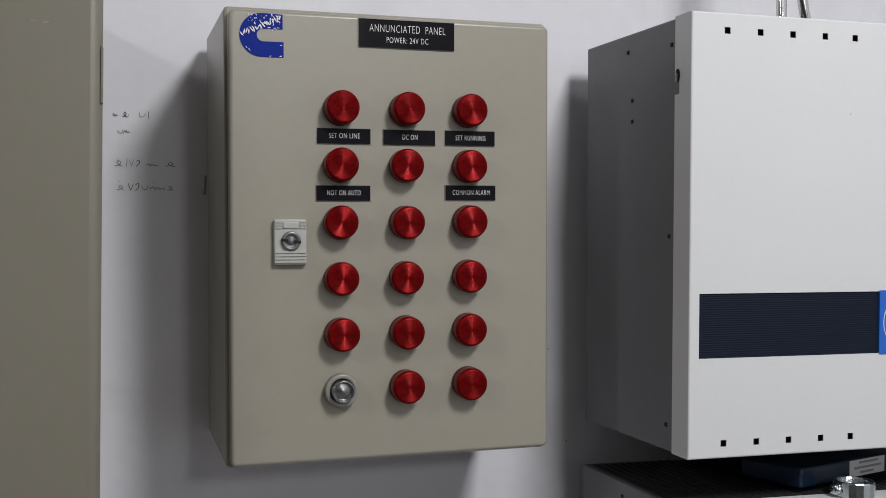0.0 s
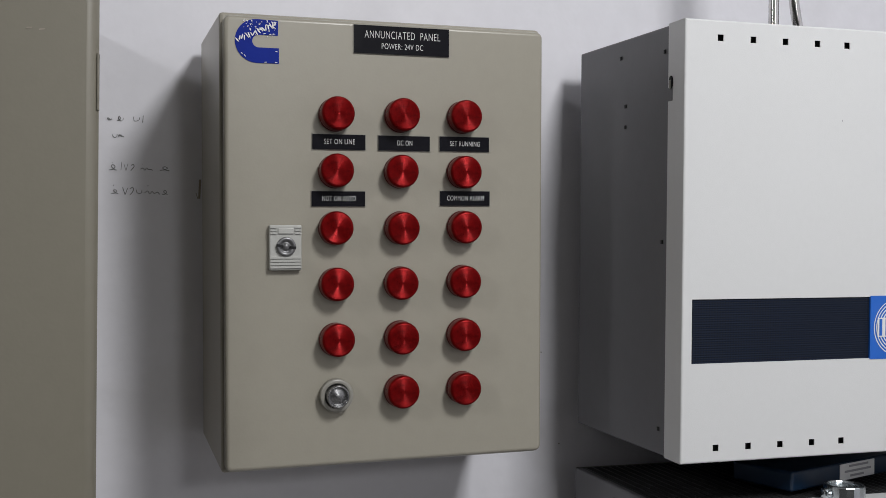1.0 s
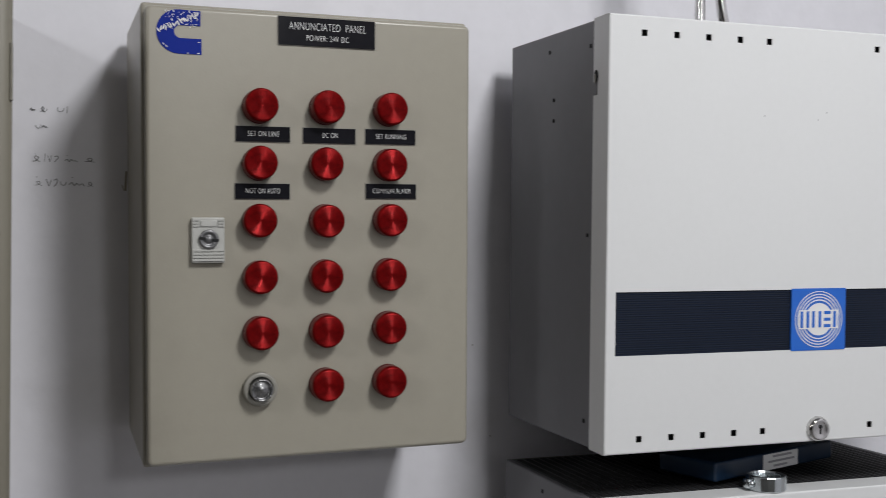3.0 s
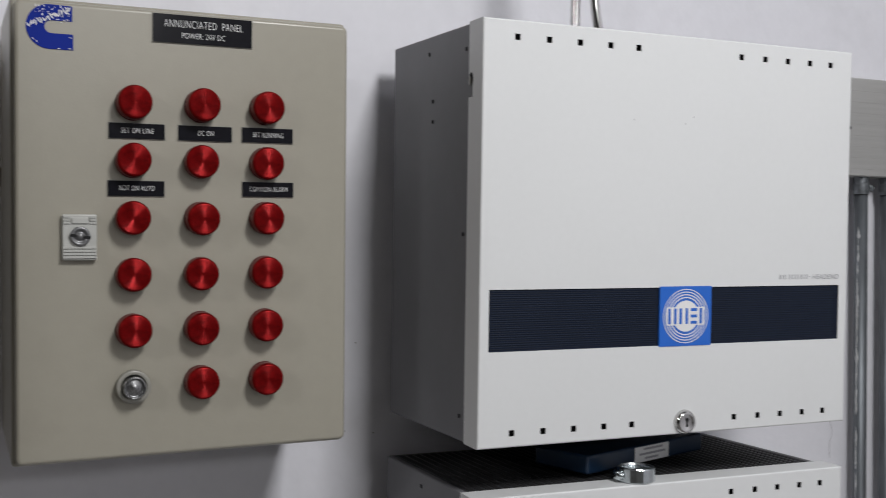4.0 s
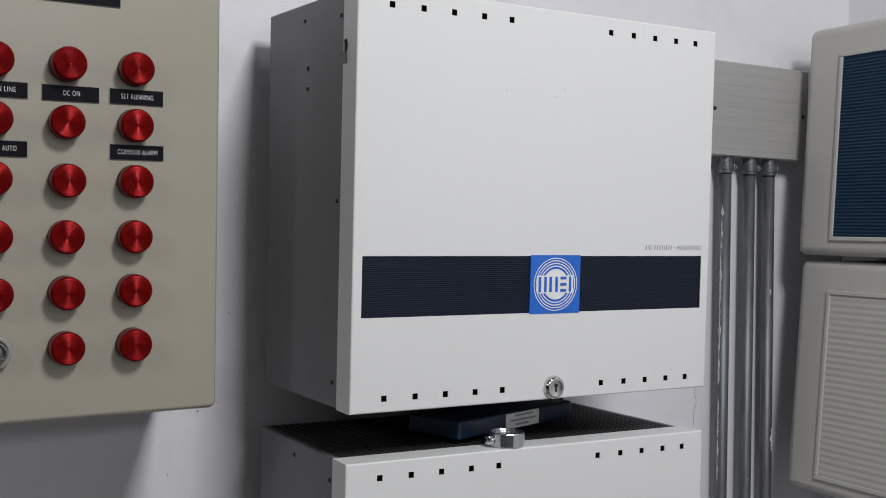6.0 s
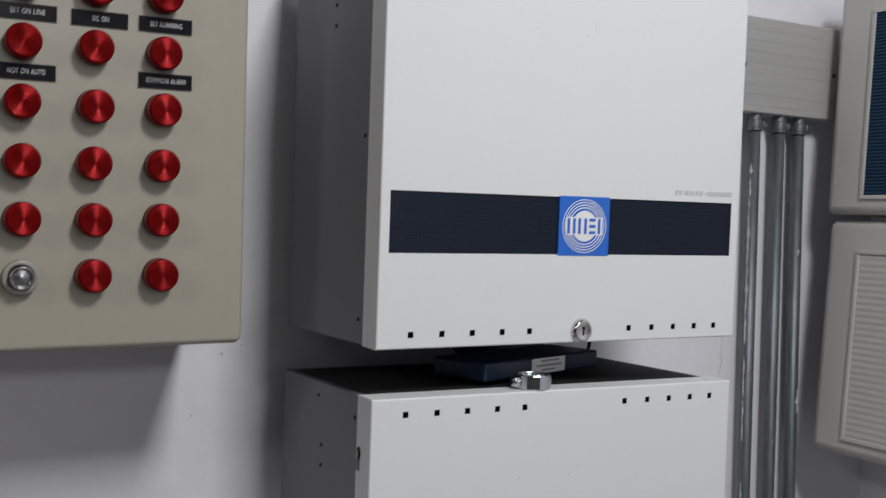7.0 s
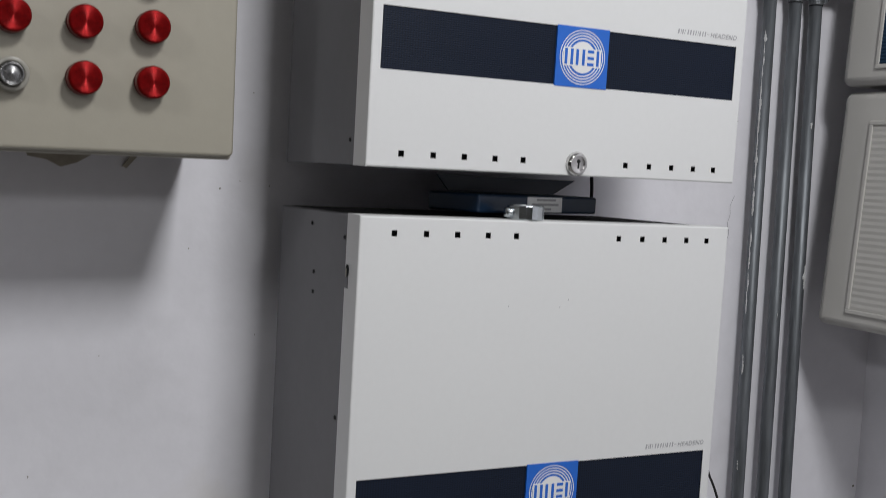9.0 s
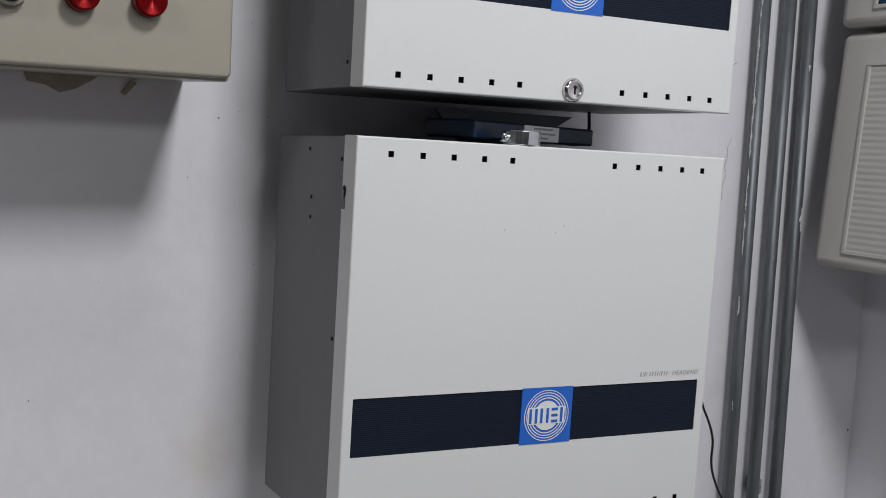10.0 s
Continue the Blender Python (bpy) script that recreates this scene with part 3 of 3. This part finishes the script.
part("lug", box(-0.0245, -0.0180, -0.004, 0.004, 0.002, 0.0115, 0.0015), ZINC, bush)
part("screw", lathe([(0, 0), (0.0030, 0), (0.0030, 0.004), (0, 0.004)], 12), ZINC, bush).location = (-0.0205, -0.0035, 0.0070)
# Thin dark navy wedge with slanted ends, behind the device box.
sleeve = outline([(0.630, 0.9535), (0.712, 0.9535), (0.789, 0.9990), (0.590, 0.9990)], -0.050, 0.004)
tagged(part("navy_wedge", sleeve, TRAY), "thin dark navy wedge behind the device box", "sleeve")
wire = tube(smooth_path([(0.792, -0.085, 1.016), (0.794, -0.086, 0.985), (0.790, -0.088, 0.970), (0.770, -0.095, 0.9640), (0.735, -0.105, 0.9650)]), 0.0022, 8)
tagged(part("thin_cable", wire, RUBBER), "thin black cable hanging between the two cabinets", "cable")

# ---- junction box and conduits in the corner ----
def rounded_cover(width, height, depth):
    """A shallow cover with square long edges and rounded ends."""
    r = 0.009
    plan = [(0, 0)] + [(r - r * math.cos(radians(a)), -depth + r - r * math.sin(radians(a))) for a in range(0, 91, 15)]
    plan += [(width - x, y) for x, y in plan[::-1]]
    bm = bmesh.new()
    e = 0.0015
    levels = [(e, 0.0), (0.0, e), (0.0, height - e), (e, height)]
    rings = []
    for inset, z in levels:
        rings.append([bm.verts.new((x + (inset if x < width / 2 else -inset), WALL_Y + min(0, y + inset), z)) for x, y in plan])
    for a, b in zip(rings, rings[1:]):
        for k in range(len(a)):
            n = (k + 1) % len(a)
            bm.faces.new((a[k], a[n], b[n], b[k]))
    bm.faces.new(rings[0])
    bm.faces.new(rings[-1][::-1])
    return bm


jb = thing("junction_box", "flat grey plastic junction box above three conduits", "junction box", Matrix.Translation((1.060, 0, 1.2985)))
part("cover", rounded_cover(0.214, 0.137, 0.038), DUCT, jb)
rnd = random.Random(7)
for k in range(8):
    a, z = 0.008, 0.010 + 0.0155 * k
    while a < 0.198:
        b = min(0.206, a + rnd.uniform(0.03, 0.11))
        part("groove", box(a, b, WALL_Y - 0.0383, WALL_Y - 0.0378, z, z + 0.0007), GROOVE, jb)
        a = b + rnd.uniform(0.004, 0.03)
for x in (0.018, 0.199):
    s = part("screw", lathe([(0, 0), (0.0032, 0), (0.0028, 0.0012), (0, 0.0012)], 16), STEEL_AND_SHADE, jb)
    s.location = (x, -0.048, 0.067)
CONDUITS = ((1.1160, 0.018), (1.1645, 0.019), (1.2045, 0.028))  # place at the box, and lean over the whole height


def conduit_x(k, z):
    return CONDUITS[k][0] + CONDUITS[k][1] * (1.29 - z) / 1.29


for k, (x, lean) in enumerate(CONDUITS):
    root = thing("wall_conduit", "vertical dark grey steel conduit fixed to the wall", "conduit", Matrix.Translation((x, -0.0330, 0.0)), "three wall conduits")
    part("pipe", tube([(lean, 0, 0.0), (0.5 * lean, 0, 0.645), (0, 0, 1.290)], 0.0092, 24), PIPE, root)
    collar = part("collar", lathe([(0, 1.274), (0.0102, 1.274), (0.0107, 1.275), (0.0107, 1.278), (0.0113, 1.279), (0.0113, 1.289), (0.0103, 1.2905), (0.0103, 1.299), (0, 1.299)], 24, "z", False), ZINC_CAST, root, "zinc compression collar")
    part("seal", lathe([(0, 1.2728), (0.0100, 1.2728), (0.0100, 1.2740), (0, 1.2740)], 20, "z"), HOLE, root, "black rubber seal")
    part("lug", box(0.0100, 0.0155, -0.0080, 0.0005, 1.2785, 1.2880, 0.0012), ZINC_CAST, collar)
    part("screw", lathe([(0, 0), (0.0028, 0), (0.0032, 0.0010), (0.0032, 0.0034), (0.0024, 0.0044), (0, 0.0044)], 12, "z"), ZINC, collar).matrix_local = Matrix.Translation((0.0152, -0.0040, 1.283)) @ Matrix.Rotation(radians(90), 4, "Y")

# ---- moulded enclosures on the side wall ----
def wall_enclosure(z0, z1, x_top, x_bot, rim, ribs, panel_mat, label, panel_label):
    y0, y1 = -0.46, -0.073
    root = thing("wall_enclosure", label, "enclosure", Matrix(), "moulded enclosures on the side wall")
    bm = box(1.20, RIGHT_X, y0, y1, z0, z1, 0.012, 4)
    H = z1 - z0
    for v in bm.verts:
        f = max(0.0, 1 - (v.co.x - 1.20) / (RIGHT_X - 1.20))
        front = x_bot + (x_top - x_bot) * (v.co.z - z0) / H
        v.co.x += (front - 1.20) * f
    part("housing", bm, IVORY, root)

    def fx(z):
        return x_bot + (x_top - x_bot) * (z - z0) / H

    a0, a1, b0, b1 = y0 + 0.05, y1 - rim, z0 + 0.028, z1 - 0.048
    # raised lip round the panel
    for p, q, r, s in ((a0 - 0.006, a1 + 0.006, b0 - 0.006, b0), (a0 - 0.006, a1 + 0.006, b1, b1 + 0.006), (a1, a1 + 0.006, b0, b1), (a0 - 0.006, a0, b0, b1)):
        bm = box(-0.003, 0.004, p, q, r, s, 0.001)
        for v in bm.verts:
            v.co.x += fx(v.co.z)
        part("lip", bm, IVORY, root)
    bm = bmesh.new()
    depth = 0.0012 if panel_mat is BLUE_RIB else 0.0006
    n = ribs
    prev = None
    for k in range(2 * n + 1):
        z = b0 + (b1 - b0) * k / (2 * n)
        x = fx(z) - (0.0005 + depth if k % 2 else 0.0005)
        cur = (bm.verts.new((x, a0, z)), bm.verts.new((x, a1, z)))
        if prev:
            bm.faces.new((prev[0], prev[1], cur[1], cur[0]))
        prev = cur
    part("ribbed_panel", bm, panel_mat, root, panel_label)
    return root


wall_enclosure(1.156, 1.491, 1.240, 1.224, 0.067, 54, BLUE_RIB, "ivory moulded enclosure with a dark blue ribbed window", "dark blue ribbed window")
wall_enclosure(0.811, 1.148, 1.234, 1.212, 0.061, 29, IVORY, "ivory moulded enclosure with an ivory ribbed panel", "ivory ribbed panel")

# ---- tall cabinet beside the annunciator ----
cab = thing("control_cabinet", "beige enamelled steel control cabinet with chipped edge", "cabinet", Matrix.Translation((-0.71, 0, 0.95)))
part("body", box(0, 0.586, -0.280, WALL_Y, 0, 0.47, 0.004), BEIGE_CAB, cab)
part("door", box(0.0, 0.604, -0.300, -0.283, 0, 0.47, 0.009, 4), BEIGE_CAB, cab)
part("hinge_cover", box(0.6025, 0.6043, -0.2975, -0.289, 0.352, 0.396, 0.0008), WORN, cab, "worn dark hinge cover")
for x, z in ((0.552, 0.4105), (0.561, 0.4100), (0.507, 0.4180)):
    part("scratch", outline([(x, z), (x + 0.004, z + 0.0008), (x + 0.0045, z + 0.0016), (x + 0.0005, z + 0.0012)], -0.3, 0.0003), CARD, cab)

# ---- marks on the wall ----
def stroke(points, width, y, bm):
    """A thin pen stroke on a wall that faces -y."""
    pts = smooth_path([(p[0], y, p[1]) for p in points], 4)
    prev = None
    for i, p in enumerate(pts):
        d = pts[min(i + 1, len(pts) - 1)] - pts[max(i - 1, 0)]
        n = Vector((-d.z, 0, d.x)).normalized() * width / 2
        cur = (bm.verts.new(p + n), bm.verts.new(p - n))
        if prev:
            bm.faces.new((prev[0], prev[1], cur[1], cur[0]))
        prev = cur


GLYPHS = {"bowl": [(0.0, 0.7), (0.08, 0.2), (0.5, 0.0), (0.9, 0.2), (1.0, 0.7)], "slash": [(0.45, 1.3), (0.4, 0.6), (0.3, -0.1)], "fork": [(0.0, 1.0), (0.4, 0.1), (0.5, 0.0), (0.9, 1.0)],
          "wave": [(0.0, 0.1), (0.2, 0.5), (0.35, 0.1), (0.5, 0.45), (0.65, 0.1), (0.85, 0.35), (1.0, 0.1)], "hook": [(0.0, 0.9), (0.6, 1.0), (0.7, 0.6), (0.3, 0.1), (0.0, -0.1)],
          "knot": [(0.0, 0.0), (0.5, 0.1), (0.8, 0.5), (0.5, 0.8), (0.3, 0.5), (0.6, 0.1), (1.0, 0.0)], "dot": [(0.3, 1.2), (0.6, 1.25)]}
rnd = random.Random(12)
for z, words in ((1.3290, ((-0.0985, 0.0060, "wave"), (-0.0865, 0.0055, "knot"), (-0.0845, 0.0060, "bowl"), (-0.0660, 0.0075, "bowl"), (-0.0560, 0.0040, "slash"))),
                 (1.3120, ((-0.0920, 0.0060, "bowl"), (-0.0850, 0.0070, "wave"))),
                 (1.2790, ((-0.0955, 0.0090, "knot"), (-0.0930, 0.0030, "dot"), (-0.0825, 0.0045, "slash"), (-0.0775, 0.0055, "fork"), (-0.0690, 0.0055, "hook"), (-0.0570, 0.0150, "wave"), (-0.0560, 0.0030, "dot"), (-0.0330, 0.0120, "knot"))),
                 (1.2545, ((-0.0930, 0.0090, "knot"), (-0.0915, 0.0030, "dot"), (-0.0790, 0.0070, "fork"), (-0.0700, 0.0060, "hook"), (-0.0620, 0.0070, "bowl"), (-0.0520, 0.0190, "wave"), (-0.0490, 0.0030, "dot"), (-0.0300, 0.0070, "knot")))):
    bm = bmesh.new()
    for x, w, shape in words:
        tall = rnd.uniform(0.0048, 0.0070)
        x, w = -0.105 + 0.8 * (x + 0.0985), 0.8 * w
        stroke([(x + w * a, z - 0.003 + tall * c + rnd.uniform(-0.0006, 0.0006)) for a, c in GLYPHS[shape]], rnd.uniform(0.0004, 0.0008), WALL_Y - 0.0006, bm)
    tagged(part("pen_scribble", bm, PENCIL), "faint handwritten pen scribble on the wall plaster", "scribble", "pen scribbles on the wall")


def blot(x, z, r, mat, name, label, category, squash=1.0, group=""):
    """A small raised chip or speck on the wall."""
    pts = [(x + r * rnd.uniform(0.6, 1.2) * math.cos(a), z + squash * r * rnd.uniform(0.6, 1.2) * math.sin(a)) for a in (2 * math.pi * k / 9 for k in range(9))]
    return tagged(part(name, outline(pts, WALL_Y, 0.0006), mat), label, category, group)


for x, z, r in ((0.337, 0.969, 0.0018), (0.395, 0.974, 0.0015), (0.360, 0.978, 0.0009), (0.304, 0.900, 0.0013), (0.140, 0.650, 0.0014),
                (0.210, 0.780, 0.0008), (0.372, 1.080, 0.0012), (0.330, 1.02, 0.0008), (-0.030, 1.455, 0.0011), (0.385, 0.80, 0.0009), (0.06, 0.70, 0.0008), (1.393, 0.532, 0.0035)):
    blot(x, z, 0.65 * r, WORN, "wall_speck", "small dark speck on the painted wall", "speck", group="specks on the wall")
bm = bmesh.new()
for p, w in (([(-0.0118, 1.268), (-0.0122, 1.258), (-0.0126, 1.248)], 0.0022), ([(-0.0160, 1.254), (-0.0140, 1.248)], 0.0007)):
    stroke(p, w, WALL_Y - 0.0006, bm)
tagged(part("wall_smudge", bm, CARD), "brown smudge on the wall plaster beside the annunciator", "smudge")
card = outline([(0.128, 1.004), (0.131, 0.995), (0.150, 0.992), (0.164, 0.985), (0.180, 0.990), (0.198, 1.001), (0.203, 1.005)], WALL_Y, 0.004)
tagged(part("torn_card", card, CARD), "torn scrap of brown card under the annunciator", "card scrap")
card = outline([(0.238, 1.003), (0.228, 0.989), (0.232, 0.987), (0.244, 1.001)], WALL_Y, 0.006)
tagged(part("bracket_tab", card, CARD), "small bent tab under the annunciator", "bracket")
bm = bmesh.new()
stroke([(1.098, 0.990), (1.091, 0.975), (1.092, 0.962), (1.088, 0.948), (1.092, 0.935), (1.087, 0.918), (1.088, 0.898)], 0.0004, WALL_Y - 0.0006, bm)
stroke([(1.072, 1.085), (1.082, 1.089), (1.094, 1.098)], 0.0007, WALL_Y - 0.0006, bm)
tagged(part("wall_crack", bm, PENCIL), "hairline crack in the wall plaster", "crack")

# ---- plaster splashes on the conduits ----
def splash(k_pipe, turn, z, length, width, name="plaster_splash"):
    """A ragged dried drip on a conduit; turn: degrees from the side that faces the room towards the left."""
    nx, ny = -math.sin(radians(turn)), -math.cos(radians(turn))
    x, y = conduit_x(k_pipe, z - length / 2) + 0.0090 * nx, -0.0330 + 0.0090 * ny
    bm = bmesh.new()
    prev = None
    n = max(10, int(length / 0.0008))
    for k in range(n + 1):
        t = k / n
        d = t * length
        ragged = 0.5 + 0.9 * noise.noise(Vector((d * 90, x * 50, z * 7))) + 0.7 * noise.noise(Vector((d * 480, z * 11, 2.0)))
        w = width * max(0.06, ragged) * min(1.0, 6 * t + 0.05, 6 * (1 - t) + 0.05)
        o = 0.0011 * noise.noise(Vector((d * 60, 3, x * 20))) + 0.0005 * noise.noise(Vector((d * 400, 9, z)))
        cur = [bm.verts.new((x - ny * (o + s * w) + nx * h, y + nx * (o + s * w) + ny * h, z - d)) for s, h in ((-1, -0.0002), (-0.5, 0.0011), (0.5, 0.0011), (1, -0.0002))]
        if prev:
            for a in range(3):
                bm.faces.new((prev[a], prev[a + 1], cur[a + 1], cur[a]))
        prev = cur
    return tagged(part(name, bm, DRIP), "dried white plaster splash on a conduit", "splash", "plaster splashes on the conduits")


for turn, z, length, width in ((66, 1.228, 0.050, 0.0026), (74, 1.180, 0.105, 0.0022), (76, 1.085, 0.080, 0.0022), (78, 1.012, 0.050, 0.0018),
                               (78, 0.945, 0.060, 0.0016), (78, 0.880, 0.060, 0.0017), (74, 0.760, 0.030, 0.0016), (60, 0.602, 0.014, 0.0026)):
    splash(0, turn, z, length, width)
splash(2, -18, 0.892, 0.036, 0.0075)
splash(2, 14, 1.103, 0.010, 0.0026)
splash(1, 20, 0.822, 0.012, 0.0014)

# ---- black cable beside the lower cabinet ----
cable = tube(smooth_path([(0.838, -0.16, 0.690), (0.900, -0.20, 0.664), (0.921, -0.20, 0.640), (0.938, -0.20, 0.604), (0.940, -0.20, 0.568), (0.957, -0.195, 0.535), (0.990, -0.185, 0.490), (1.04, -0.16, 0.38), (1.06, -0.13, 0.20), (1.07, -0.12, 0.005)]), 0.0016, 8)
tagged(part("black_cable", cable, RUBBER), "thin black cable drooping beside the lower cabinet", "cable")

# ---- conduit saddle ----
saddle = thing("conduit_saddle", "small beige saddle clip on the wall conduit", "clip", Matrix.Translation((conduit_x(1, 0.462) + 0.013, WALL_Y, 0.462)))
part("strap", box(-0.006, 0.006, -0.022, 0, -0.012, 0.012, 0.002), COLLAR, saddle)
part("screw", lathe([(0, 0), (0.003, 0), (0.0026, 0.0012), (0, 0.0012)], 12), ZINC, saddle).location = (0, -0.022, 0)
